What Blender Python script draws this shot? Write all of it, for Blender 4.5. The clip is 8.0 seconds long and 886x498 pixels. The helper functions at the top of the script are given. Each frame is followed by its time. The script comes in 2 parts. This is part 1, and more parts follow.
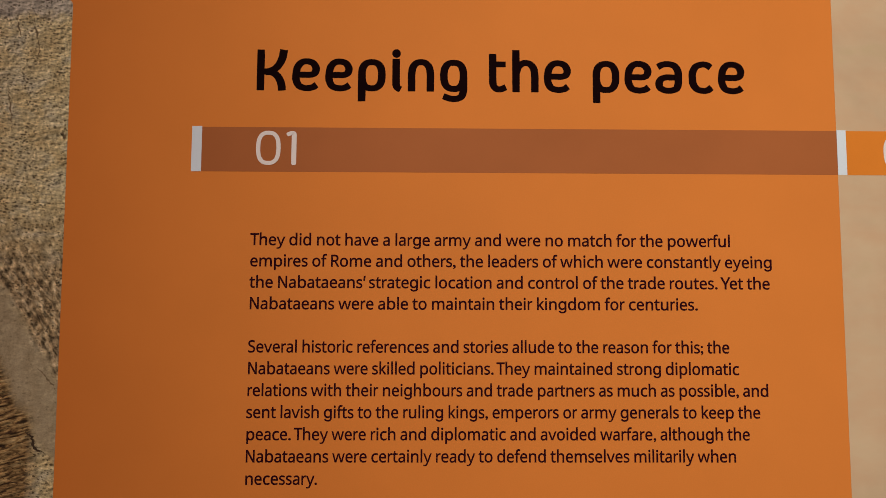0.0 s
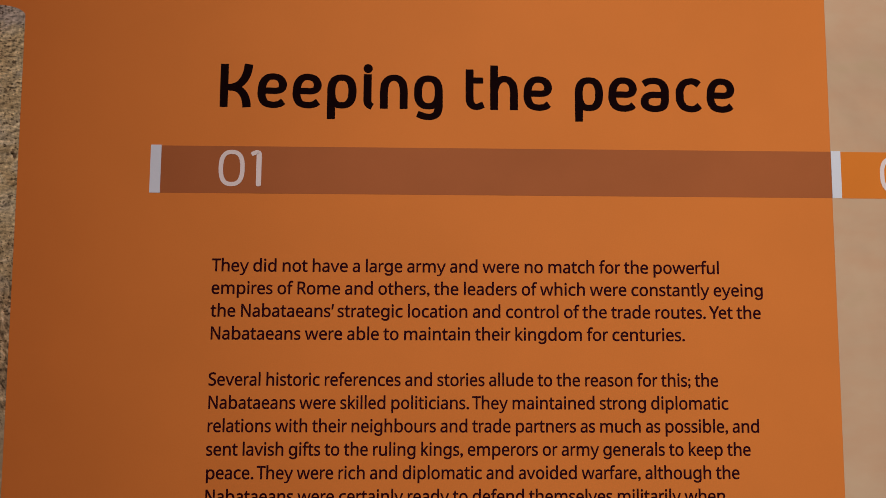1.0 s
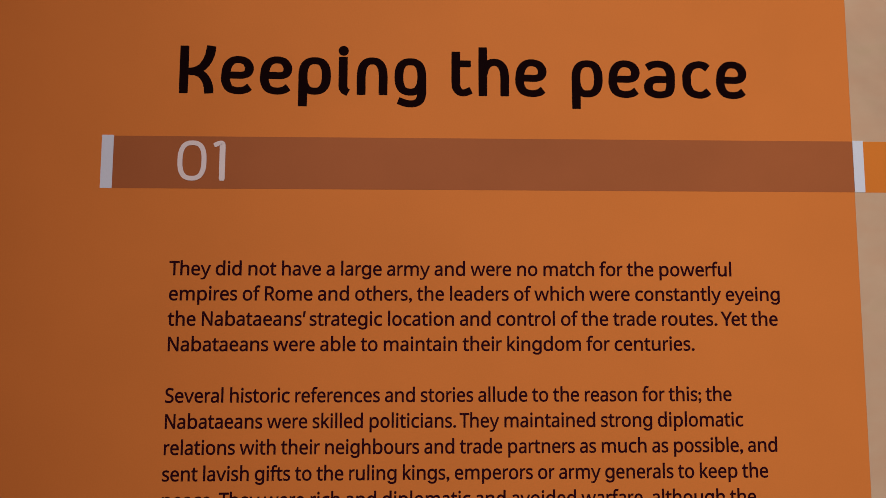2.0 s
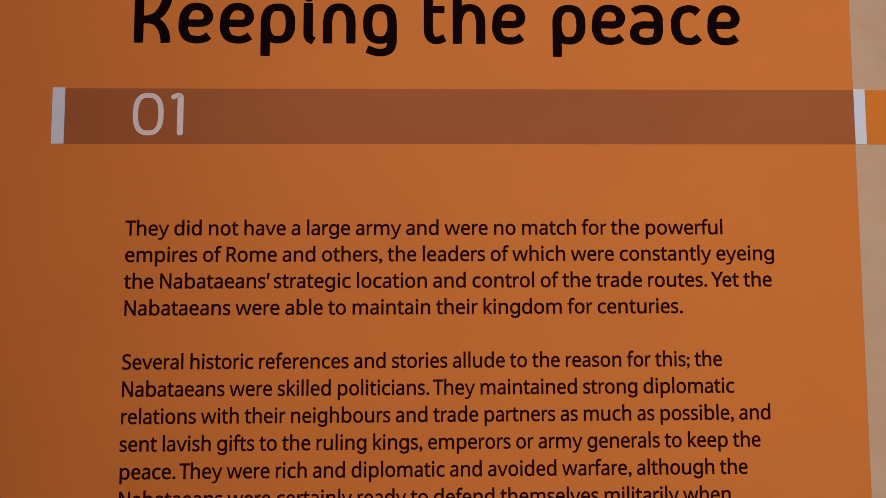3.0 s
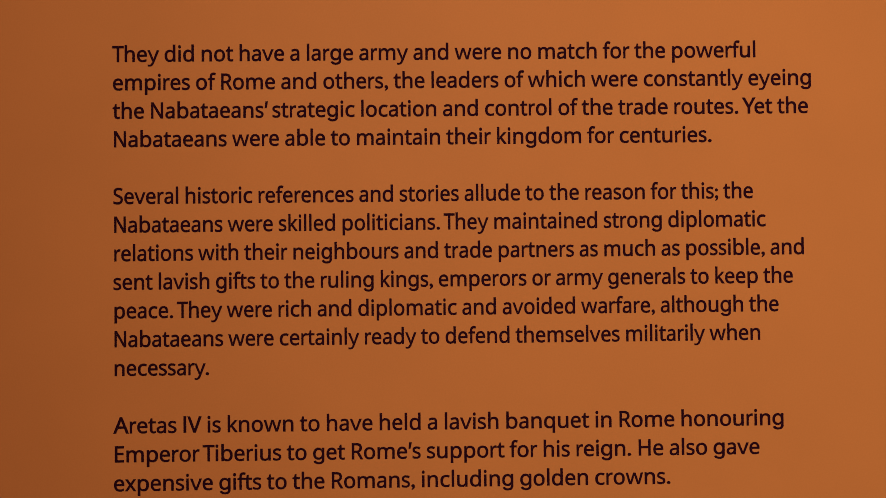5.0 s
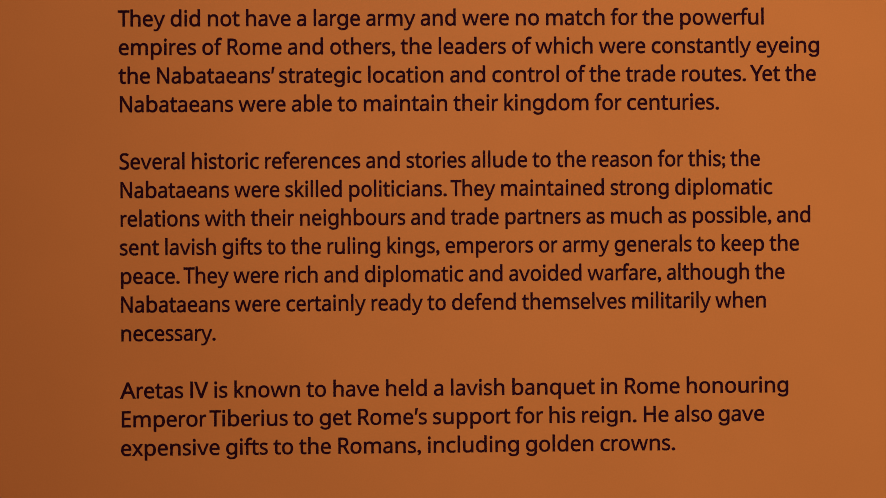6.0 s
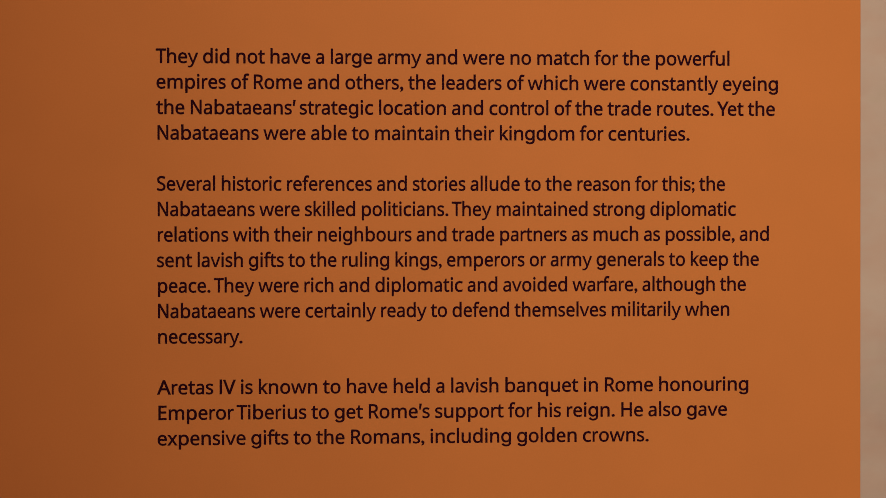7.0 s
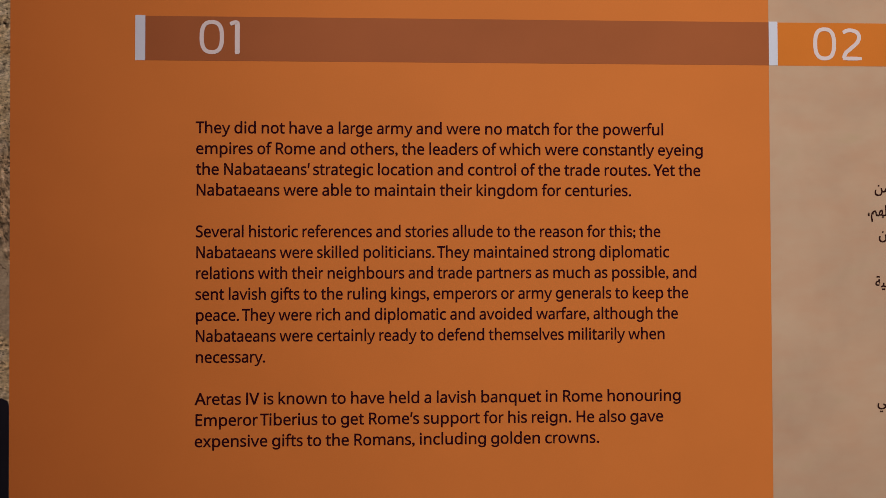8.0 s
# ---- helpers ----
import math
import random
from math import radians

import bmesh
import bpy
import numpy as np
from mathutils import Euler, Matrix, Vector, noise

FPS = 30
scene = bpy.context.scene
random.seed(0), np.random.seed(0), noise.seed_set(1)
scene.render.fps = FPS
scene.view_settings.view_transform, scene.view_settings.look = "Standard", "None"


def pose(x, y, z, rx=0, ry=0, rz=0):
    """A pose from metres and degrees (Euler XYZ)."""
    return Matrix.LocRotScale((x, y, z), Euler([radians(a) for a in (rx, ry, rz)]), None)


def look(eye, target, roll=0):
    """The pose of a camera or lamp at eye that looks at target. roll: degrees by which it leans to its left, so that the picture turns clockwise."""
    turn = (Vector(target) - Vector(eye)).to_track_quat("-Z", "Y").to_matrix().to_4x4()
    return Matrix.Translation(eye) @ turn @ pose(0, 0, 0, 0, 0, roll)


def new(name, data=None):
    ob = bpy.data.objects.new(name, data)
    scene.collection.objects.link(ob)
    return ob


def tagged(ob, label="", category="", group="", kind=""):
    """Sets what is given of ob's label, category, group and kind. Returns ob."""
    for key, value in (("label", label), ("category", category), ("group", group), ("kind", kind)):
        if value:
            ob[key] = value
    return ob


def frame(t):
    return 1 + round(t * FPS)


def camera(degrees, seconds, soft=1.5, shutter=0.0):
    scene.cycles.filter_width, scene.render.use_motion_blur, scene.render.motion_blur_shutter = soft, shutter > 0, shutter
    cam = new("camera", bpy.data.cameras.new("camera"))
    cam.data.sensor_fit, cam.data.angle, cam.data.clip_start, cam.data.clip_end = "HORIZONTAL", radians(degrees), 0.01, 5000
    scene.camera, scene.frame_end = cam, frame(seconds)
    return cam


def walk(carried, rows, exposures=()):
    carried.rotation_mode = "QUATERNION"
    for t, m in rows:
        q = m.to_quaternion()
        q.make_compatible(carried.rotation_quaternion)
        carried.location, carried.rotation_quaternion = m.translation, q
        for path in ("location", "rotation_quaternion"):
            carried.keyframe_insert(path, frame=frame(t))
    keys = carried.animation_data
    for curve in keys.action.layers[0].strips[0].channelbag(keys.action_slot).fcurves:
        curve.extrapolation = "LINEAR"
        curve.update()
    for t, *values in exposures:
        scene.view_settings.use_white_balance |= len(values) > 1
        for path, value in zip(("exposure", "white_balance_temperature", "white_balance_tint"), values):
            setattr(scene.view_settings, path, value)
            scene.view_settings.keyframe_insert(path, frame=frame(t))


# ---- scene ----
cam = camera(74.0, 8.0, soft=0.8)
PATH = [
    (0, (0.222, -0.528, 1.453), (0.245, 1.467, 1.59), 0.2),
    (0.5, (0.231, -0.526, 1.46), (0.266, 1.468, 1.602), 0.4),
    (1, (0.242, -0.501, 1.476), (0.277, 1.493, 1.62), 0.3),
    (1.5, (0.249, -0.471, 1.475), (0.29, 1.523, 1.631), 0.2),
    (1.7, (0.248, -0.462, 1.477), (0.302, 1.531, 1.636), 0.1),
    (2.8, (0.274, -0.432, 1.465), (0.307, 1.564, 1.599), -0.1),
    (3, (0.276, -0.425, 1.456), (0.311, 1.571, 1.577), -0.2),
    (3.5, (0.278, -0.414, 1.431), (0.305, 1.583, 1.536), -0.4),
    (4, (0.275, -0.405, 1.406), (0.301, 1.594, 1.48), -0.6),
    (4.5, (0.275, -0.398, 1.38), (0.294, 1.601, 1.433), -0.6),
    (5, (0.272, -0.394, 1.359), (0.289, 1.606, 1.387), -0.6),
    (5.2, (0.271, -0.393, 1.351), (0.291, 1.607, 1.376), -0.6),
    (6.3, (0.266, -0.395, 1.341), (0.289, 1.605, 1.334), -0.3),
    (6.5, (0.266, -0.399, 1.344), (0.293, 1.601, 1.331), -0.2),
    (7, (0.26, -0.444, 1.354), (0.302, 1.555, 1.348), -0.1),
    (7.5, (0.252, -0.499, 1.37), (0.303, 1.5, 1.382), -0.1),
    (8, (0.265, -0.543, 1.377), (0.325, 1.456, 1.409), -0.1),
]
EXPOSURES = [(0.0, 0.30, 6750, 1), (0.5, 0.21, 6600, 5), (1.0, 0.10, 6450, 10), (1.5, 0.04, 6350, 13), (3.5, 0.03, 6250, 12), (5.0, 0.02, 6100, 11), (8.0, 0.06, 6300, 13)]
walk(cam, [(t, look(eye, target, roll)) for t, eye, target, roll in PATH], EXPOSURES)

# ---- world and light ----
world = bpy.data.worlds.new("world")
world.use_nodes = True
world.node_tree.nodes["Background"].inputs[0].default_value = (0.05, 0.05, 0.05, 1)
world.node_tree.nodes["Background"].inputs[1].default_value = 0.2
scene.world = world


def lamp(name, kind, eye, target, watts, colour):
    data = bpy.data.lights.new(name, kind)
    data.energy, data.color = watts, colour
    ob = new(name, data)
    ob.matrix_world = look(eye, target)
    return data


# added spot with no visible source, placed to brighten the boards towards the right
spot = lamp("unseen_gradient_spot", "SPOT", (0.25, -2.6, 2.25), (1.06, 0.0, 1.58), 180, (0.96, 1.0, 0.95))
spot.spot_size, spot.spot_blend, spot.shadow_soft_size = radians(62), 1.0, 0.06
# added pinkish fill, no fixture there; lifts and reddens the dimmer left side
fill_light = lamp("unseen_ambient_fill", "AREA", (0.2, -2.4, 3.1), (0.2, -2.0, 0.0), 29.5, (1.0, 0.71, 0.75))
fill_light.shape, fill_light.size = "DISK", 0.5


# ---- materials ----
def material(name, rough=0.5, spec=0.4):
    m = bpy.data.materials.new(name)
    m.use_nodes = True
    b = m.node_tree.nodes["Principled BSDF"]
    b.inputs["Roughness"].default_value = rough
    b.inputs["Specular IOR Level"].default_value = spec
    return m, m.node_tree, b


def node(nt, kind, **values):
    n = nt.nodes.new(kind)
    for k, v in values.items():
        n.inputs[k].default_value = v
    return n


def coords(nt, scale=(1, 1, 1), turn=(0, 0, 0)):
    """Object coordinates, turned first and then stretched."""
    vec = nt.nodes.new("ShaderNodeTexCoord").outputs["Object"]
    for socket, value in (("Rotation", turn), ("Scale", scale)):
        mp = nt.nodes.new("ShaderNodeMapping")
        mp.inputs[socket].default_value = value
        nt.links.new(vec, mp.inputs["Vector"])
        vec = mp.outputs["Vector"]
    return vec


def noise_of(nt, vec, scale, detail=4.0, rough=0.55, distortion=0.0):
    n = node(nt, "ShaderNodeTexNoise", Scale=scale, Detail=detail, Roughness=rough, Distortion=distortion)
    nt.links.new(vec, n.inputs["Vector"])
    return n.outputs["Fac"]


def ramp(nt, fac, stops):
    r = nt.nodes.new("ShaderNodeValToRGB")
    e = r.color_ramp.elements
    while len(e) < len(stops):
        e.new(0.5)
    for el, (p, c) in zip(e, stops):
        el.position, el.color = p, (*c, 1)
    nt.links.new(fac, r.inputs["Fac"])
    return r.outputs["Color"]


def blend(nt, fac, a, b, mode="MIX"):
    m = nt.nodes.new("ShaderNodeMix")
    m.data_type, m.blend_type = "RGBA", mode
    for sock, v in ((m.inputs[0], fac), (m.inputs[6], a), (m.inputs[7], b)):
        if isinstance(v, (int, float)):
            sock.default_value = v
        elif isinstance(v, tuple):
            sock.default_value = (*v, 1)
        else:
            nt.links.new(v, sock)
    return m.outputs[2]


def bump(nt, bsdf, height, strength, distance):
    b = node(nt, "ShaderNodeBump", Strength=strength, Distance=distance)
    nt.links.new(height, b.inputs["Height"])
    nt.links.new(b.outputs["Normal"], bsdf.inputs["Normal"])


def printed(name, colour, vary=0.05, rough=0.55, spec=0.15):
    """A plain ink or paint: one colour with faint cloudy unevenness and a fine paper grain."""
    m, nt, b = material(name, rough, spec)
    vec = coords(nt)
    low = tuple(c * (1 - vary) for c in colour)
    high = tuple(min(1, c * (1 + vary)) for c in colour)
    broad = ramp(nt, noise_of(nt, vec, 9.0, 3.0), [(0.3, low), (0.7, high)])
    fine = ramp(nt, noise_of(nt, vec, 900.0, 2.0), [(0.3, (0.96, 0.96, 0.96)), (0.7, (1, 1, 1))])
    nt.links.new(blend(nt, 1.0, broad, fine, "MULTIPLY"), b.inputs["Base Color"])
    bump(nt, b, noise_of(nt, vec, 1400.0, 2.0), 0.05, 0.0003)
    return m


ORANGE = printed("orange_print", (0.63, 0.187, 0.038), 0.03, 0.6, 0.03)
BAR_BROWN = printed("brown_band_print", (0.35, 0.104, 0.034), 0.06, 0.6, 0.04)
BAR_ORANGE = printed("bright_orange_band_print", (0.63, 0.185, 0.026), 0.05, 0.6, 0.03)
WHITE = printed("white_print", (0.62, 0.635, 0.69), 0.04, 0.6, 0.05)
NUMERAL = printed("pale_pink_print", (0.70, 0.59, 0.56), 0.04, 0.6, 0.05)
TITLE_INK = printed("black_ink", (0.0065, 0.0016, 0.0022), 0.05, 0.8, 0.02)
TEXT_INK = printed("maroon_black_ink", (0.024, 0.0028, 0.0062), 0.05, 0.8, 0.02)
ARABIC_INK = printed("brown_black_ink", (0.030, 0.010, 0.007), 0.05, 0.8, 0.04)


def sand_print():
    m, nt, b = material("pale_sandstone_print", 0.55, 0.15)
    vec = coords(nt)
    broad = ramp(nt, noise_of(nt, vec, 7.0, 4.0, 0.6, 0.4),
                 [(0.32, (0.47, 0.312, 0.198)), (0.5, (0.52, 0.350, 0.222)), (0.68, (0.55, 0.380, 0.243))])
    tint = ramp(nt, noise_of(nt, coords(nt, (1, 1, 2.2)), 17.0, 3.0, 0.6),
                [(0.35, (1.0, 0.93, 0.90)), (0.6, (1, 1, 1)), (0.8, (0.95, 1.0, 0.93))])
    nt.links.new(blend(nt, 1.0, broad, tint, "MULTIPLY"), b.inputs["Base Color"])
    bump(nt, b, noise_of(nt, vec, 1400.0, 2.0), 0.05, 0.0003)
    return m


def rock_print():
    """A photograph of weathered sandstone: ochre and grey beds, pits, a rough slanting flank and dark layers below."""
    m, nt, b = material("sandstone_photograph_print", 0.55, 0.15)
    vec = coords(nt)
    sep = nt.nodes.new("ShaderNodeSeparateXYZ")
    nt.links.new(vec, sep.inputs[0])

    def maths(op, a, c, clamp=False):
        n = nt.nodes.new("ShaderNodeMath")
        n.operation, n.use_clamp = op, clamp
        for k, v in enumerate((a, c)):
            if isinstance(v, (int, float)):
                n.inputs[k].default_value = v
            else:
                nt.links.new(v, n.inputs[k])
        return n.outputs[0]

    def rise(value, start, end):
        return maths("DIVIDE", maths("SUBTRACT", value, start), end - start, True)

    def pits(scale, aspect, lean, size, share):
        """Small round holes: 1 inside, 0 outside; only a share of them is kept."""
        a = coords(nt, aspect, (radians(90), 0, radians(lean)))
        bent = nt.nodes.new("ShaderNodeVectorMath")
        bent.operation = "ADD"
        wander = node(nt, "ShaderNodeTexNoise", Scale=scale * 0.9, Detail=2.0)
        nt.links.new(a, wander.inputs["Vector"])
        small = nt.nodes.new("ShaderNodeVectorMath")
        small.operation = "SCALE"
        small.inputs["Scale"].default_value = 0.9 / scale
        nt.links.new(wander.outputs["Color"], small.inputs[0])
        nt.links.new(a, bent.inputs[0])
        nt.links.new(small.outputs[0], bent.inputs[1])
        v = node(nt, "ShaderNodeTexVoronoi", Scale=scale)
        v.voronoi_dimensions = "2D"
        nt.links.new(bent.outputs[0], v.inputs["Vector"])
        lot = nt.nodes.new("ShaderNodeSeparateColor")
        nt.links.new(v.outputs["Color"], lot.inputs[0])
        kept = maths("LESS_THAN", lot.outputs[0], share)
        wide = maths("MULTIPLY", maths("ADD", lot.outputs[1], 0.6), size)
        hole = maths("DIVIDE", maths("SUBTRACT", wide, v.outputs["Distance"]), size * 0.45, True)
        return maths("MULTIPLY", hole, kept)

    def emboss(scale, aspect, lean, reach, strength, detail=3.0):
        """Light and dark sides of the stone's lumps, as the photograph caught them."""
        a = coords(nt, aspect, (0, radians(lean), 0))
        shift = nt.nodes.new("ShaderNodeVectorMath")
        shift.operation = "ADD"
        shift.inputs[1].default_value = (reach, 0, -reach)
        nt.links.new(a, shift.inputs[0])
        d = maths("SUBTRACT", noise_of(nt, a, scale, detail, 0.55, 0.3), noise_of(nt, shift.outputs[0], scale, detail, 0.55, 0.3))
        return maths("ADD", maths("MULTIPLY", d, strength), 1.0)

    def choose(fac, a, c):
        n = nt.nodes.new("ShaderNodeMix")
        for sock, v in ((n.inputs[0], fac), (n.inputs[2], a), (n.inputs[3], c)):
            if isinstance(v, (int, float)):
                sock.default_value = v
            else:
                nt.links.new(v, sock)
        return n.outputs[0]

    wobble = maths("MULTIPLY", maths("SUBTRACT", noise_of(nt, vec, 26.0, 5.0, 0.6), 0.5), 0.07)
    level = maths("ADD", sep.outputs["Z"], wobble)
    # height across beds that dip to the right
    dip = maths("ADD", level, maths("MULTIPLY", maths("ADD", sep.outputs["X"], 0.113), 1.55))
    # face stone, olive ochre with greyer patches
    col = ramp(nt, noise_of(nt, coords(nt, (1, 1, 1.3)), 34.0, 5.0, 0.6, 0.5),
               [(0.34, (0.42, 0.300, 0.145)), (0.46, (0.49, 0.378, 0.200)), (0.54, (0.51, 0.412, 0.240)), (0.66, (0.49, 0.420, 0.290))])
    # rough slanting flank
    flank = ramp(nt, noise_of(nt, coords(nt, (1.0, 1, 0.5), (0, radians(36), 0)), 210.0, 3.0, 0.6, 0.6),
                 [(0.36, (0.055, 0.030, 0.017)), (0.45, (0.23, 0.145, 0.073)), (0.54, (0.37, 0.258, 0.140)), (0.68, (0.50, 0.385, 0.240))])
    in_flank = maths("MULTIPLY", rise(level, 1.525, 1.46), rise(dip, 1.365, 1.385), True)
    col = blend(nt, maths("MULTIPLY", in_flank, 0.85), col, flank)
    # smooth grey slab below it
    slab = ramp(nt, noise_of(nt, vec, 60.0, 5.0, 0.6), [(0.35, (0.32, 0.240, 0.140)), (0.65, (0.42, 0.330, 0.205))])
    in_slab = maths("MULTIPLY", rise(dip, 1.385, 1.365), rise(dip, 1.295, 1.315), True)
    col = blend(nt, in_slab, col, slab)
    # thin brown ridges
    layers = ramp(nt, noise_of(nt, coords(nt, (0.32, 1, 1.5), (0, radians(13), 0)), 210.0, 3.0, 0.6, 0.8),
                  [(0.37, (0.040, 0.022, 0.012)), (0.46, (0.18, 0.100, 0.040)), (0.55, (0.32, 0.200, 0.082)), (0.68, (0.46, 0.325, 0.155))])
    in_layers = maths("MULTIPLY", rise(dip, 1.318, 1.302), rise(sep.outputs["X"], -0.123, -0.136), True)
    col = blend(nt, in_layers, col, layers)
    # pale grey ledge along the top
    col = blend(nt, maths("MULTIPLY", rise(level, 1.702, 1.712), 0.85), col, (0.37, 0.315, 0.26))
    # relief
    broad = emboss(75.0, (0.8, 1, 1.15), -10, 0.0032, 1.5)
    fine = emboss(290.0, (0.75, 1, 1.2), -12, 0.0013, 2.3, 2.0)
    slanting = emboss(230.0, (1, 1, 0.55), 36, 0.0017, 3.4, 2.0)
    ridged = emboss(190.0, (0.34, 1, 1.4), 13, 0.0018, 3.0, 2.0)
    lumps = choose(in_layers, choose(in_flank, fine, slanting), ridged)
    lumps = choose(maths("MULTIPLY", in_slab, 0.75), maths("MULTIPLY", lumps, broad), 1.0)
    col = blend(nt, 1.0, col, lumps, "MULTIPLY")
    # grain
    grain = ramp(nt, noise_of(nt, coords(nt, (1, 1, 1.2)), 640.0, 3.0, 0.7),
                 [(0.36, (0.80, 0.79, 0.77)), (0.50, (1.0, 1.0, 1.0)), (0.64, (1.12, 1.12, 1.11))])
    col = blend(nt, 0.8, col, grain, "MULTIPLY")
    # dark holes, thick in some patches and few in others
    where = rise(noise_of(nt, vec, 42.0, 3.0), 0.36, 0.52)
    where = maths("MULTIPLY", where, maths("SUBTRACT", 1.0, maths("MULTIPLY", in_slab, 0.8)))
    small = pits(330.0, (0.75, 1.15, 1), -12, 0.24, 0.6)
    large = pits(230.0, (0.75, 1.1, 1), -12, 0.20, 0.22)
    holes = maths("ADD", maths("MULTIPLY", small, where), maths("MULTIPLY", large, 0.9), True)
    holes = maths("MULTIPLY", holes, maths("SUBTRACT", 1.0, maths("MULTIPLY", in_slab, 0.6)))
    col = blend(nt, maths("MULTIPLY", holes, 0.85), col, (0.055, 0.032, 0.015))
    nt.links.new(col, b.inputs["Base Color"])
    return m


SAND = sand_print()
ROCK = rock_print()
SHADE_PRINT = printed("dark_navy_print", (0.010, 0.009, 0.014), 0.2)
PLASTER = printed("warm_white_plaster", (0.55, 0.50, 0.45), 0.06, 0.8)
FLOOR = printed("dark_stone_floor", (0.16, 0.14, 0.12), 0.2, 0.5)


# ---- building helpers ----
def part(name, bm, mat, parent=None, label="", at=None):
    me = bpy.data.meshes.new(name)
    bmesh.ops.recalc_face_normals(bm, faces=bm.faces[:])
    bm.to_mesh(me)
    bm.free()
    for mm in (mat if isinstance(mat, (list, tuple)) else [mat]):
        me.materials.append(mm)
    ob = new(name, me)
    if at is not None:
        ob.matrix_world = at
    if parent is not None:
        ob.parent = parent
        bpy.context.view_layer.update()
        ob.matrix_parent_inverse = parent.matrix_world.inverted()
    if label:
        tagged(ob, label)
    return ob


def box(x0, x1, y0, y1, z0, z1):
    bm = bmesh.new()
    bmesh.ops.create_cube(bm, size=1)
    for v in bm.verts:
        v.co = Vector(((x0 + x1) / 2 + v.co.x * (x1 - x0), (y0 + y1) / 2 + v.co.y * (y1 - y0), (z0 + z1) / 2 + v.co.z * (z1 - z0)))
    return bm


def plate(outline, front, back, bevel=0.0):
    """A flat plate in the wall's plane: its outline in x and z, from y = front to y = back."""
    bm = bmesh.new()
    vs = [bm.verts.new((x, front, z)) for x, z in outline]
    f = bm.faces.new(vs)
    r = bmesh.ops.extrude_face_region(bm, geom=[f])
    for v in r["geom"]:
        if isinstance(v, bmesh.types.BMVert):
            v.co.y = back
    if bevel:
        edges = [e for e in bm.edges if all(abs(v.co.y - front) < 1e-6 for v in e.verts)]
        bmesh.ops.bevel(bm, geom=edges, offset=bevel, segments=2, affect="EDGES")
    return bm


def rounded(x0, x1, z0, z1, rx, rz, spread, steps=10):
    """Outline of an upright sheet whose upper right corner is round and whose right edge runs out by spread towards its foot."""
    pts = [(x0, z0), (x1 + spread, z0)]
    for i in range(steps + 1):
        a = math.pi / 2 * i / steps
        pts.append((x1 - rx + rx * math.cos(a), z1 - rz + rz * math.sin(a)))
    return pts + [(x0, z1)]


# ---- letters, from the built-in font ----
GLYPHS = {}
PLAIN_FORMS = {"I": "\u0399", "\u2019": "\u2032", "g": "\u0261"}


def face_of(ch):
    """The sans-serif form of a letter in the built-in font."""
    if ch in PLAIN_FORMS:
        return PLAIN_FORMS[ch]
    if "a" <= ch <= "z":
        return chr(0x1D5BA + ord(ch) - 97)
    if "A" <= ch <= "Z":
        return chr(0x1D5A0 + ord(ch) - 65)
    if "0" <= ch <= "9":
        return chr(0x1D7E2 + ord(ch) - 48)
    return ch


def shape_of(body, fatten=0.0):
    cu = bpy.data.curves.new("glyph", "FONT")
    cu.body, cu.resolution_u, cu.offset = body, 4, fatten
    ob = bpy.data.objects.new("glyph", cu)
    scene.collection.objects.link(ob)
    bpy.context.view_layer.update()
    me = ob.to_mesh()
    vs = [(v.co.x, v.co.y) for v in me.vertices]
    fs = [tuple(p.vertices) for p in me.polygons]
    ob.to_mesh_clear()
    bpy.data.objects.remove(ob)
    bpy.data.curves.remove(cu)
    return vs, fs


def extent(vs, fs):
    """The inked area of a letter."""
    total = 0.0
    for f in fs:
        p = [vs[i] for i in f]
        total += abs(sum(p[k - 1][0] * p[k][1] - p[k][0] * p[k - 1][1] for k in range(len(p)))) / 2
    return total


def fattened(body, fatten):
    """A letter made bolder, but no more than its outline bears."""
    thin = shape_of(body)
    bare = extent(*thin)
    for share in (1.0, 0.75, 0.5, 0.25):
        got = shape_of(body, fatten * share)
        if extent(*got) >= bare * (1 + 12 * fatten * share):
            return got
    return thin


def glyph(ch, fatten=0.0):
    """Outline faces of one letter, and its advance, in ems."""
    key = (ch, fatten)
    if key not in GLYPHS and ch == "q":
        vs, fs, adv = glyph("p", fatten)
        GLYPHS[key] = ([(adv - x, y) for x, y in vs], fs, adv)
    if key not in GLYPHS:
        c = face_of(ch)
        vs, fs = fattened(c, fatten) if fatten else shape_of(c)
        one, _ = shape_of(c)
        two, _ = shape_of(c + c)
        GLYPHS[key] = (vs, fs, max(x for x, _ in two) - max(x for x, _ in one))
    return GLYPHS[key]


def add_glyph(bm, vs, fs, placed, front, back):
    """Adds a letter as a thin solid; placed(x, y) gives its place in the wall's plane."""
    a = [bm.verts.new((placed(x, y)[0], front, placed(x, y)[1])) for x, y in vs]
    for f in fs:
        try:
            bm.faces.new([a[i] for i in f])
        except ValueError:
            pass
    rim = [e for e in bm.edges if e.is_boundary and e.verts[0].co.y == front]
    made = bmesh.ops.extrude_edge_only(bm, edges=rim)
    for v in made["geom"]:
        if isinstance(v, bmesh.types.BMVert):
            v.co.y = back


# advance widths of the body face, in thousandths of an em
WIDTHS = dict(zip("abcdefghijklmnopqrstuvwxyz", (
    478, 576, 450, 563, 492, 296, 554, 556, 231, 243, 466, 231, 842, 560, 540, 569, 567, 328, 397, 324, 562, 478, 737, 461, 484, 428)))
WIDTHS.update({"A": 616, "E": 490, "H": 650, "I": 243, "N": 654, "R": 542, "S": 478, "T": 488, "V": 562, "Y": 541,
               " ": 205, ",": 213, ".": 227, ";": 202, "\u2019": 194})
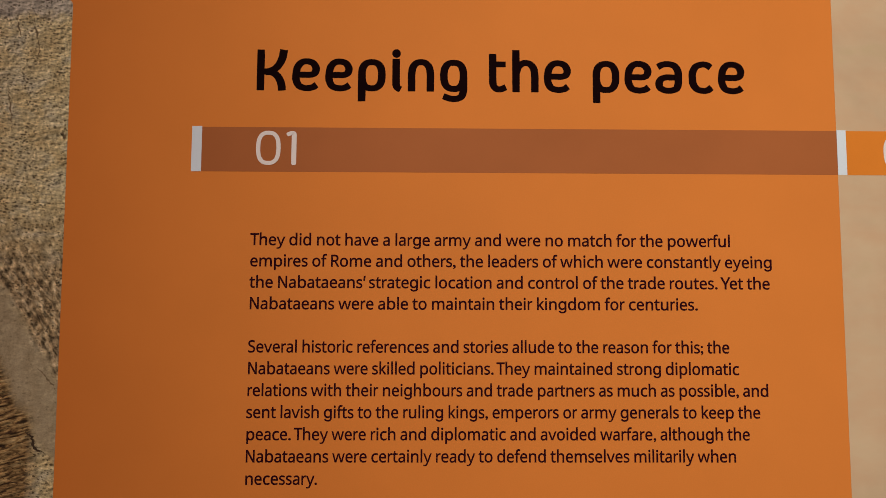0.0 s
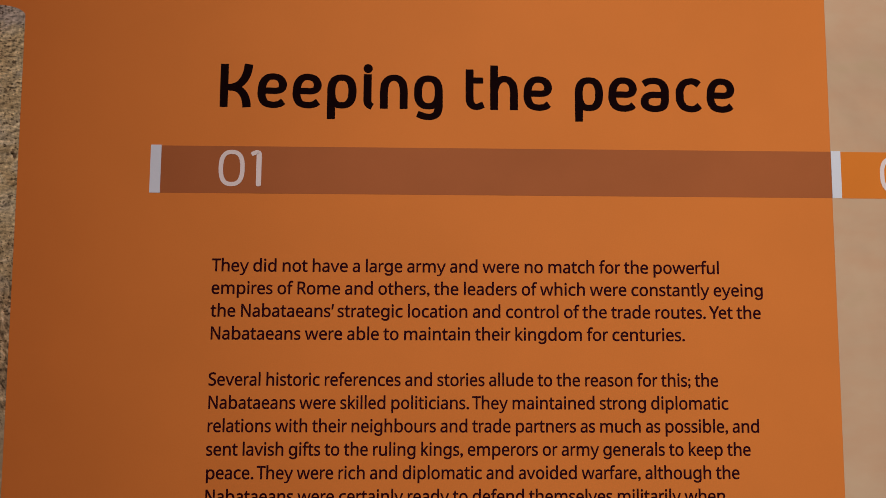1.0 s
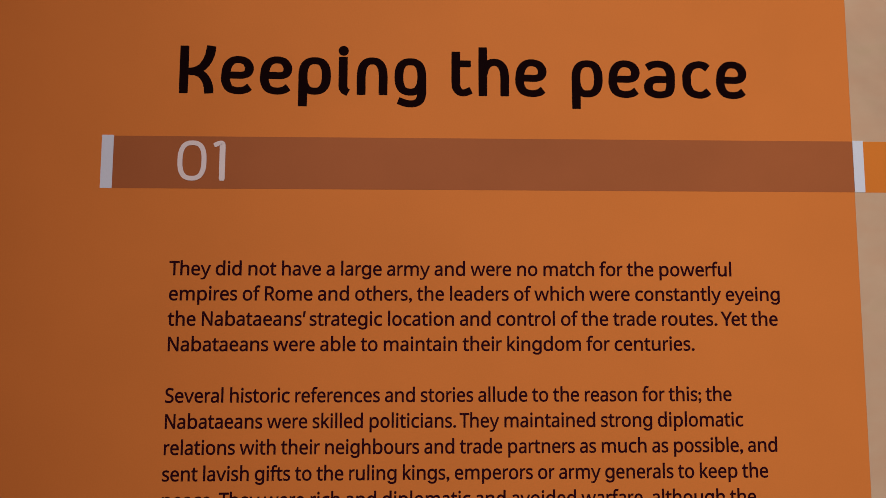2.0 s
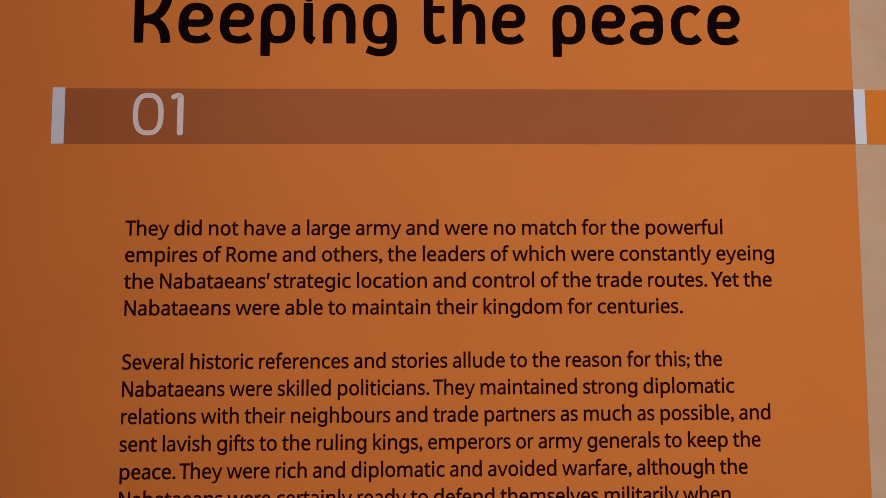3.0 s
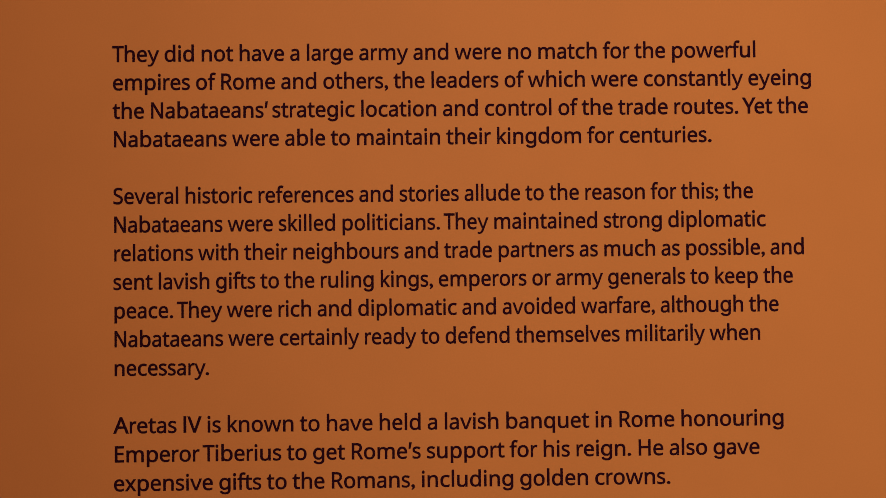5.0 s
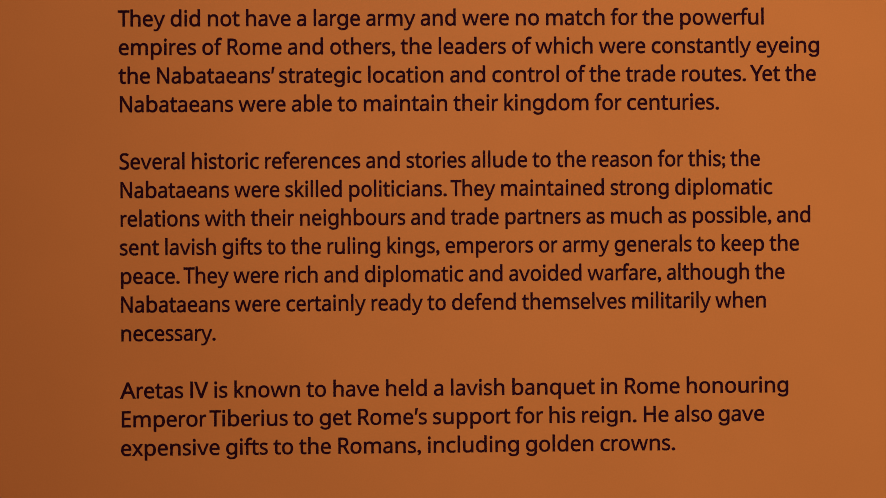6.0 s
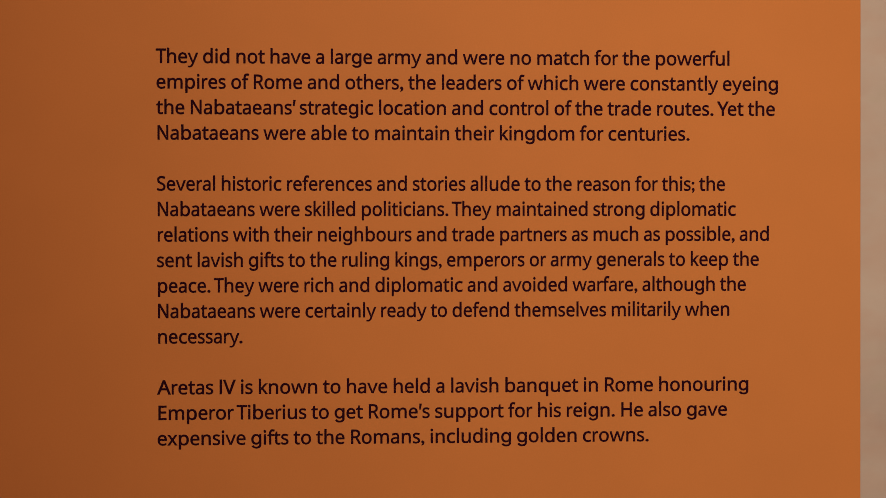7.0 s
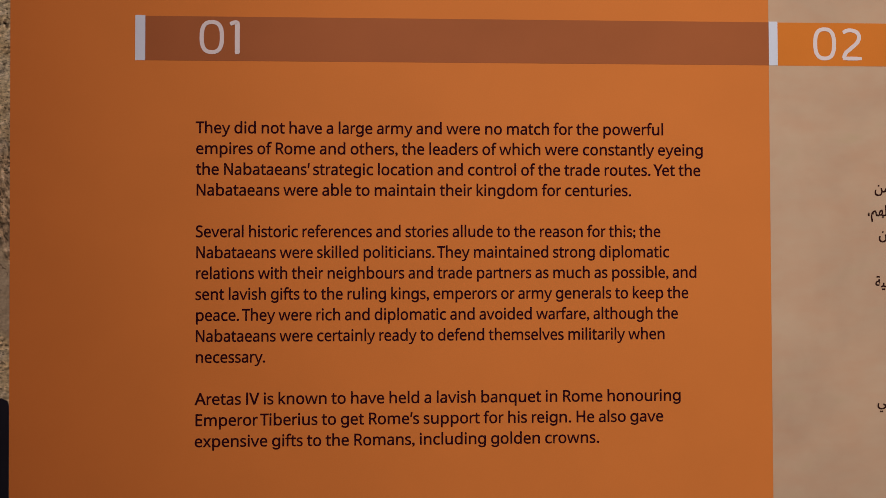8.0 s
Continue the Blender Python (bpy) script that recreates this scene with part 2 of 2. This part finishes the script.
BEARING = {"A": 0.0, "N": 0.0011, "E": 0.0011, "T": 0.0, "S": 0.0006, "e": 0.0005, "s": 0.0005, "t": 0.0002}
KERN = {"Th": -0.02, "Ti": -0.015, "Ye": -0.06, "y.": -0.03, " T": -0.07, " Y": -0.05, "\u2019 ": -0.07, "\u2019s": -0.03}


def height_map(ch, y):
    """The body face is lower in x-height and ascenders than the built-in font."""
    if ch.isupper():
        return y * 0.674 / 0.714
    if y <= 0.0:
        return y * 0.86
    if y <= 0.536:
        return y * 0.484 / 0.536
    return 0.484 + (y - 0.536) * (0.712 - 0.484) / (0.76 - 0.536)


EM = 0.0155


def text_line(words, left, right, base, parent, mat):
    pens, x = [], 0.0
    for i, ch in enumerate(words):
        pens.append(x)
        x += WIDTHS[ch] / 1000 + KERN.get(words[i:i + 2], 0.0)
    lay = []
    for ch, pen in zip(words, pens):
        if ch != " ":
            vs, fs, adv = glyph(ch, 0.010 if ch in "vwy" else 0.017)
            lay.append((ch, vs, fs, pen, WIDTHS[ch] / 1000 / adv))
    first = lay[0][3] + min(v[0] for v in lay[0][1]) * lay[0][4]
    last = lay[-1][3] + max(v[0] for v in lay[-1][1]) * lay[-1][4]
    left += BEARING.get(words[0], 0.0011)
    k = (right - left) / (last - first)
    bm = bmesh.new()
    for ch, vs, fs, pen, sx in lay:
        add_glyph(bm, vs, fs, lambda gx, gy: (left + (pen + gx * sx - first) * k, base + height_map(ch, gy) * EM), -0.0002, 0.0)
    return part("text_line", bm, mat, parent)


# ---- the room ----
tagged(part("floor", box(-3.2, 4.2, -4.2, 0.25, -0.1, 0.0), FLOOR), "dark stone floor of the gallery", "floor", kind="structure")
tagged(part("ceiling", box(-3.2, 4.2, -4.2, 0.25, 3.3, 3.4), PLASTER), "plain off-white gallery ceiling", "ceiling", kind="structure")
tagged(part("wall_north", box(-3.2, 4.2, 0.016, 0.25, 0.0, 3.3), PLASTER), "plain plaster wall behind the display boards", "wall", kind="structure")
tagged(part("wall_south", box(-3.2, 4.2, -4.2, -4.0, 0.0, 3.3), PLASTER), "plain plaster wall facing the display", "wall", kind="structure")
tagged(part("wall_west", box(-3.2, -3.0, -4.0, 0.016, 0.0, 3.3), PLASTER), "plain plaster side wall of the gallery", "wall", kind="structure")
tagged(part("wall_east", box(4.0, 4.2, -4.0, 0.016, 0.0, 3.3), PLASTER), "plain plaster side wall of the gallery", "wall", kind="structure")


# ---- the orange text board ----
JOINT = 0.5895
TOP, BOTTOM, LEFT = 2.05, 0.80, -0.80
panel = tagged(part("information_panel", plate([(LEFT, BOTTOM), (JOINT, BOTTOM), (JOINT, TOP), (LEFT, TOP)], 0.0, 0.016), ORANGE),
               "matt orange museum text board with black title and maroon text", "sign", kind="thing")

band = part("number_band", plate([(0.009, 1.5588), (0.5895, 1.5588), (0.5895, 1.5997), (0.009, 1.5997)], -0.00015, 0.0), BAR_BROWN, panel, "brown band that carries the number")
part("white_mark", plate([(0.0, 1.5588), (0.009, 1.5588), (0.009, 1.6003), (0.0, 1.6003)], -0.0003, 0.0), WHITE, panel, "narrow white upright mark")


# ---- rounded display letters, drawn as strokes (millimetres from the letter's left foot) ----
def smooth(points, steps=7, closed=False):
    """A soft curve through the points."""
    pts = [Vector(p) for p in points]
    n = len(pts)
    out = []
    for k in range(n if closed else n - 1):
        if closed:
            p0, p1, p2, p3 = pts[k - 1], pts[k], pts[(k + 1) % n], pts[(k + 2) % n]
        else:
            p1, p2 = pts[k], pts[k + 1]
            p0 = pts[k - 1] if k else p1 * 2 - p2
            p3 = pts[k + 2] if k + 2 < n else p2 * 2 - p1
        for q in range(steps):
            f = q / steps
            out.append(0.5 * ((2 * p1) + (p2 - p0) * f + (2 * p0 - 5 * p1 + 4 * p2 - p3) * f * f + (3 * p1 - p0 - 3 * p2 + p3) * f ** 3))
    return out if closed else out + [pts[-1]]


def ring(cx, cz, rx, rz, power=2.5, count=40):
    """A squarish oval."""
    out = []
    for k in range(count):
        a = 2 * math.pi * k / count
        c, d = math.cos(a), math.sin(a)
        out.append(Vector((cx + rx * math.copysign(abs(c) ** (2 / power), c), cz + rz * math.copysign(abs(d) ** (2 / power), d))))
    return out


def add_stroke(bm, course, wide, high, front, placed, closed=False, soft_ends=0.0):
    """A thin raised ribbon along a course: wide where it runs upright, high where it runs level."""
    n = len(course)
    rows = []
    for k, p in enumerate(course):
        ahead = course[(k + 1) % n] if closed else course[min(k + 1, n - 1)]
        behind = course[k - 1] if closed else course[max(k - 1, 0)]
        d = (ahead - behind).normalized()
        half = 0.5 * math.hypot(wide * d.y, high * d.x)
        if soft_ends and not closed:
            reach = min((p - course[0]).length, (course[-1] - p).length)
            half *= 1 - soft_ends * max(0.0, 1 - reach / (0.3 * wide)) ** 2
        side = Vector((-d.y, d.x)) * half
        rows.append([bm.verts.new((*placed(q.x, q.y)[:1], y, placed(q.x, q.y)[1])) for q, y in
                     ((p + side, 0.0), (p + side, front), (p - side, front), (p - side, 0.0))])
    for k in range(n if closed else n - 1):
        a, b = rows[k], rows[(k + 1) % n]
        for m in range(3):
            bm.faces.new((a[m], a[m + 1], b[m + 1], b[m]))
    if not closed:
        bm.faces.new(rows[0])
        bm.faces.new(rows[-1][::-1])


def line(*points):
    """A straight course in short steps."""
    out = []
    for a, b in zip(points, points[1:]):
        out += [Vector(a).lerp(Vector(b), f / 4) for f in range(4)]
    return out + [Vector(points[-1])]


# each letter: its width and its strokes (course, closed, upright thickness, level thickness)
W, H = 6.9, 5.6
E_COURSE = smooth([(22.0, 5.6), (18.6, 3.3), (12.8, 2.4), (6.6, 4.2), (3.6, 9.5), (3.4, 15.6), (4.6, 22.0), (8.2, 26.4), (13.2, 27.5),
                   (18.6, 25.8), (21.4, 21.0), (20.2, 16.6), (16.4, 14.9), (11.0, 14.9), (6.7, 14.9)])
STROKE_LETTERS = {
    "K": (27.9, [(line((3.6, 0.0), (3.6, 38.2)), False, W, H),
                 (smooth([(5.0, 17.6), (11.0, 18.0), (16.6, 20.4), (20.6, 25.0), (23.2, 31.0), (24.4, 38.2)]), False, 7.4, H),
                 (smooth([(8.0, 17.4), (13.0, 17.1), (17.8, 14.6), (21.2, 9.8), (22.8, 4.6), (23.2, 0.0)]), False, 7.2, 5.8)]),
    "e": (24.8, [(E_COURSE, False, W, H)]),
    "p": (24.6, [(ring(12.3, 14.9, 8.9, 12.3), True, W, H), (line((3.45, 15.0), (3.45, -9.6)), False, W, H)]),
    "i": (9.4, [(smooth([(3.45, 30.5), (3.45, 21.0), (3.45, 10.0), (3.6, 6.0), (5.0, 3.2), (7.6, 1.7)]), False, W, H)]),
    "n": (24.0, [(smooth([(3.45, 0.0), (3.45, 8.0), (3.45, 16.0), (4.6, 22.6), (8.0, 26.6), (12.0, 27.5), (16.0, 26.6), (19.4, 22.6), (20.55, 16.0),
                          (20.55, 8.0), (20.55, 0.0)]), False, W, H)]),
    "g": (24.8, [(ring(12.4, 14.9, 8.9, 12.3), True, W, H),
                 (smooth([(21.35, 15.0), (21.35, 6.0), (21.2, 0.5), (19.2, -4.6), (14.6, -6.7), (9.0, -6.4), (3.0, -4.2)]), False, W, H)]),
    "t": (16.8, [(smooth([(3.45, 35.8), (3.45, 24.0), (3.45, 12.0), (4.0, 6.6), (6.6, 3.2), (10.6, 2.6), (15.6, 4.6)]), False, W, H),
                 (line((4.0, 26.0), (15.4, 26.0)), False, W, 5.4)]),
    "h": (24.2, [(line((3.45, 0.0), (3.45, 39.6)), False, W, H),
                 (smooth([(3.8, 18.0), (5.4, 23.2), (8.8, 26.6), (12.4, 27.5), (16.4, 26.4), (19.6, 22.4), (20.7, 16.0), (20.7, 8.0), (20.7, 0.0)]), False, W, H)]),
    "a": (24.6, [(smooth([(2.6, 24.6), (6.8, 26.9), (12.6, 27.5), (18.0, 25.6), (20.9, 20.6), (21.1, 14.0), (20.9, 8.6), (19.0, 4.2), (14.0, 2.5),
                          (9.0, 2.7), (4.7, 5.0), (3.5, 9.2), (5.4, 13.2), (9.6, 14.9), (14.0, 14.9), (17.9, 14.9)]), False, W, H)]),
    "c": (22.0, [(smooth([(20.4, 24.4), (17.0, 26.8), (12.4, 27.4), (6.8, 25.2), (3.7, 19.6), (3.45, 14.6), (3.9, 9.4), (7.0, 4.4), (12.6, 2.5),
                          (17.4, 3.2), (20.8, 5.8)]), False, W, H)]),
    "0": (22.2, [(ring(11.1, 15.6, 9.2, 13.9, 2.6), True, 3.8, 3.6)]),
    "1": (9.6, [(smooth([(7.3, 0.0), (7.3, 10.0), (7.3, 20.0), (7.3, 27.0), (6.7, 29.2), (4.8, 29.4), (0.8, 27.6)]), False, 4.4, 3.4)]),
    "2": (19.4, [(smooth([(1.2, 26.4), (5.0, 28.4), (9.6, 28.6), (14.6, 26.8), (16.8, 22.4), (15.0, 17.2), (9.0, 11.6), (4.0, 7.4), (2.2, 3.6), (2.2, 1.8)]), False, 3.8, 3.6),
                 (line((1.0, 1.8), (19.2, 1.8)), False, 3.8, 3.6)]),
}


def stroke_letter(name, ch, x0, width, base, parent, mat, front, soft_ends=0.03):
    own, strokes = STROKE_LETTERS[ch]
    k = width / own
    bm = bmesh.new()
    for n, (course, closed, wide, high) in enumerate(strokes):
        add_stroke(bm, course, wide, high, front - n * 0.00003, lambda x, z: (x0 + x * k, base + z / 1000), closed, soft_ends)
    if ch == "i":
        for level in (0.0, front):
            disc = [(x0 + 3.7 * k + 0.0040 * math.cos(a), base + 0.0355 + 0.0040 * math.sin(a)) for a in (2 * math.pi * q / 28 for q in range(28))]
            bm.faces.new([bm.verts.new((x, level, z)) for x, z in disc])
    return part(name, bm, mat, parent)


TITLE = (("K", 0.0570, 0.0280), ("e", 0.0896, 0.0250), ("e", 0.1198, 0.0248), ("p", 0.1496, 0.0253), ("i", 0.1810, 0.0095), ("n", 0.1953, 0.0241),
         ("g", 0.2248, 0.0251), ("t", 0.2698, 0.0168), ("h", 0.2912, 0.0243), ("e", 0.3206, 0.0247), ("p", 0.3654, 0.0247), ("e", 0.3950, 0.0249),
         ("a", 0.4232, 0.0250), ("c", 0.4543, 0.0222), ("e", 0.4817, 0.0244))
for ch, x0, width in TITLE:
    stroke_letter("title_letter", ch, x0, width, 1.6339, panel, TITLE_INK, -0.0002)
for ch, x0, width in (("0", 0.0582, 0.0222), ("1", 0.0851, 0.0097)):
    stroke_letter("numeral", ch, x0, width, 1.5650, band, NUMERAL, -0.0004, 0.3)

LINES = (
    ("They did not have a large army and were no match for the powerful", 0.488),
    ("empires of Rome and others, the leaders of which were constantly eyeing", 0.5254),
    ("the Nabataeans\u2019 strategic location and control of the trade routes. Yet the", 0.523),
    ("Nabataeans were able to maintain their kingdom for centuries.", 0.4573),
    ("", 0),
    ("Several historic references and stories allude to the reason for this; the", 0.4846),
    ("Nabataeans were skilled politicians. They maintained strong diplomatic", 0.493),
    ("relations with their neighbours and trade partners as much as possible, and", 0.5184),
    ("sent lavish gifts to the ruling kings, emperors or army generals to keep the", 0.5106),
    ("peace. They were rich and diplomatic and avoided warfare, although the", 0.5006),
    ("Nabataeans were certainly ready to defend themselves militarily when", 0.4878),
    ("necessary.", 0.1188),
    ("", 0),
    ("Aretas IV is known to have held a lavish banquet in Rome honouring", 0.5025),
    ("Emperor Tiberius to get Rome\u2019s support for his reign. He also gave", 0.486),
    ("expensive gifts to the Romans, including golden crowns.", 0.4258),
)
for i, (words, right) in enumerate(LINES):
    if words:
        text_line(words, 0.0550, right, 1.4922 - i * 0.01907, panel, TEXT_INK)


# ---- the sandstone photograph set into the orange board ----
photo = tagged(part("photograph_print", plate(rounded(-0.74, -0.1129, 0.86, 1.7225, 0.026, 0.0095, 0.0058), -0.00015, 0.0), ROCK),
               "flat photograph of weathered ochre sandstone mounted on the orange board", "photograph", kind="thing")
part("dark_area", plate([(-0.40, 0.90), (-0.1074, 0.90), (-0.1098, 1.245), (-0.1112, 1.2495), (-0.1168, 1.2520), (-0.130, 1.247), (-0.155, 1.224), (-0.40, 1.154)], -0.0003, -0.0001),
     SHADE_PRINT, photo, "dark navy area of the photograph")


DEEP_CRACK = printed("deep_crack_print", (0.055, 0.034, 0.020), 0.4)
CRACK = printed("dark_crack_print", (0.17, 0.115, 0.062), 0.5)


def crack(points, width, shares=(0.06, 0.12, 0.3, 0.5)):
    """A printed dark line of uneven width along a bent course."""
    rng = random.Random(len(points) * 7 + int(abs(points[0][0]) * 1e4))
    course = []
    for (xa, za), (xb, zb) in zip(points, points[1:]):
        for k in range(6):
            f = k / 6
            course.append((xa + (xb - xa) * f + rng.uniform(-0.0009, 0.0009), za + (zb - za) * f + rng.uniform(-0.0005, 0.0005)))
    left, right = [], []
    for k, (x, z) in enumerate(course):
        xn, zn = course[min(k + 1, len(course) - 1)]
        xp, zp = course[max(k - 1, 0)]
        d = math.hypot(xn - xp, zn - zp) or 1.0
        w = width * rng.choice(shares) * min(1.0, 0.2 + 3.0 * min(k, len(course) - 1 - k) / len(course)) / 2
        nx, nz = -(zn - zp) / d * w, (xn - xp) / d * w
        left.append((x + nx, z + nz))
        right.append((x - nx, z - nz))
    bm = bmesh.new()
    a = [bm.verts.new((x, -0.0003, z)) for x, z in left]
    c = [bm.verts.new((x, -0.0003, z)) for x, z in right]
    for k in range(len(a) - 1):
        bm.faces.new((a[k], a[k + 1], c[k + 1], c[k]))
    return bm


for points, width in (
        ([(-0.1625, 1.7024), (-0.1601, 1.6864), (-0.1553, 1.6742)], 0.0032),
        ([(-0.1469, 1.6993), (-0.1446, 1.6850), (-0.1414, 1.6728), (-0.1417, 1.6585)], 0.0040),
        ([(-0.1439, 1.6999), (-0.1357, 1.7005), (-0.1273, 1.6985)], 0.0026),
        ([(-0.1376, 1.6781), (-0.1262, 1.6761), (-0.1134, 1.6763)], 0.0026),
        ([(-0.1699, 1.6514), (-0.1673, 1.6319), (-0.1650, 1.6178), (-0.1631, 1.6022), (-0.1612, 1.5955)], 0.0036),
        ([(-0.1499, 1.4991), (-0.1432, 1.4865), (-0.1361, 1.4744)], 0.0040),
        ([(-0.1324, 1.4528), (-0.1230, 1.4444), (-0.1127, 1.4364)], 0.0044),
        ([(-0.1393, 1.4413), (-0.1302, 1.4294), (-0.1248, 1.4215)], 0.0036),
        ([(-0.1303, 1.3839), (-0.1220, 1.3761), (-0.1142, 1.3678), (-0.1108, 1.3590)], 0.0030)):
    part("printed_crack", crack(points, width), CRACK, photo)
part("printed_crack", crack([(-0.1366, 1.3278), (-0.1305, 1.3230), (-0.1291, 1.3157), (-0.1260, 1.3119), (-0.1185, 1.3095)], 0.0034, (0.5, 0.65, 0.8)), DEEP_CRACK, photo)
part("printed_crack", crack([(-0.1188, 1.5935), (-0.1160, 1.5915), (-0.1146, 1.5865)], 0.0055, (0.3, 0.5, 0.7)), CRACK, photo)


# ---- the pale sandstone board beside it ----
pale = tagged(part("pale_text_panel", plate([(JOINT + 0.00005, BOTTOM), (1.35, BOTTOM), (1.35, TOP), (JOINT + 0.00005, TOP)], 0.0, 0.016), SAND),
              "pale pinkish sandstone-patterned museum board with Arabic text", "sign", kind="thing")
pale_band = part("number_band", plate([(0.598, 1.5586), (1.20, 1.5586), (1.20, 1.5996), (0.598, 1.5996)], -0.00015, 0.0), BAR_ORANGE, pale, "bright orange band that carries the number")
part("white_mark", plate([(0.5896, 1.5588), (0.598, 1.5588), (0.598, 1.6003), (0.5896, 1.6003)], -0.0003, 0.0), WHITE, pale, "narrow white upright mark")
for ch, x0, width in (("0", 0.6323, 0.0220), ("2", 0.6600, 0.0193)):
    stroke_letter("numeral", ch, x0, width, 1.5640, pale_band, NUMERAL, -0.0004, 0.3)

# ends of the Arabic lines, in joined letter forms from left to right
ARABIC = (("\uFEE6\uFEE3", 0.690, 1.4386), ("\u060C\uFEE2\uFEEC\uFEDF", 0.683, 1.4163), ("\uFEE6\uFEF3", 0.6935, 1.3947),
          ("\uFE94\uFEF4\uFED7", 0.6895, 1.3491), ("\uFEF2\uFED3", 0.690, 1.2375))
for letters, x0, base in ARABIC:
    vs, fs = shape_of(letters)
    lo = min(v[0] for v in vs)
    bm = bmesh.new()
    # the strokes are broadened by slightly shifted layers
    for k, (dx, dz) in enumerate(((0.0, 0.0), (0.0004, 0.0), (0.0, 0.0003), (0.0004, 0.0003))):
        add_glyph(bm, vs, fs, lambda gx, gy: (x0 + (gx - lo) * 0.0120 + dx, base + gy * 0.0142 + dz), -0.0002 - k * 0.00003, 0.0)
    part("arabic_line", bm, ARABIC_INK, pale)
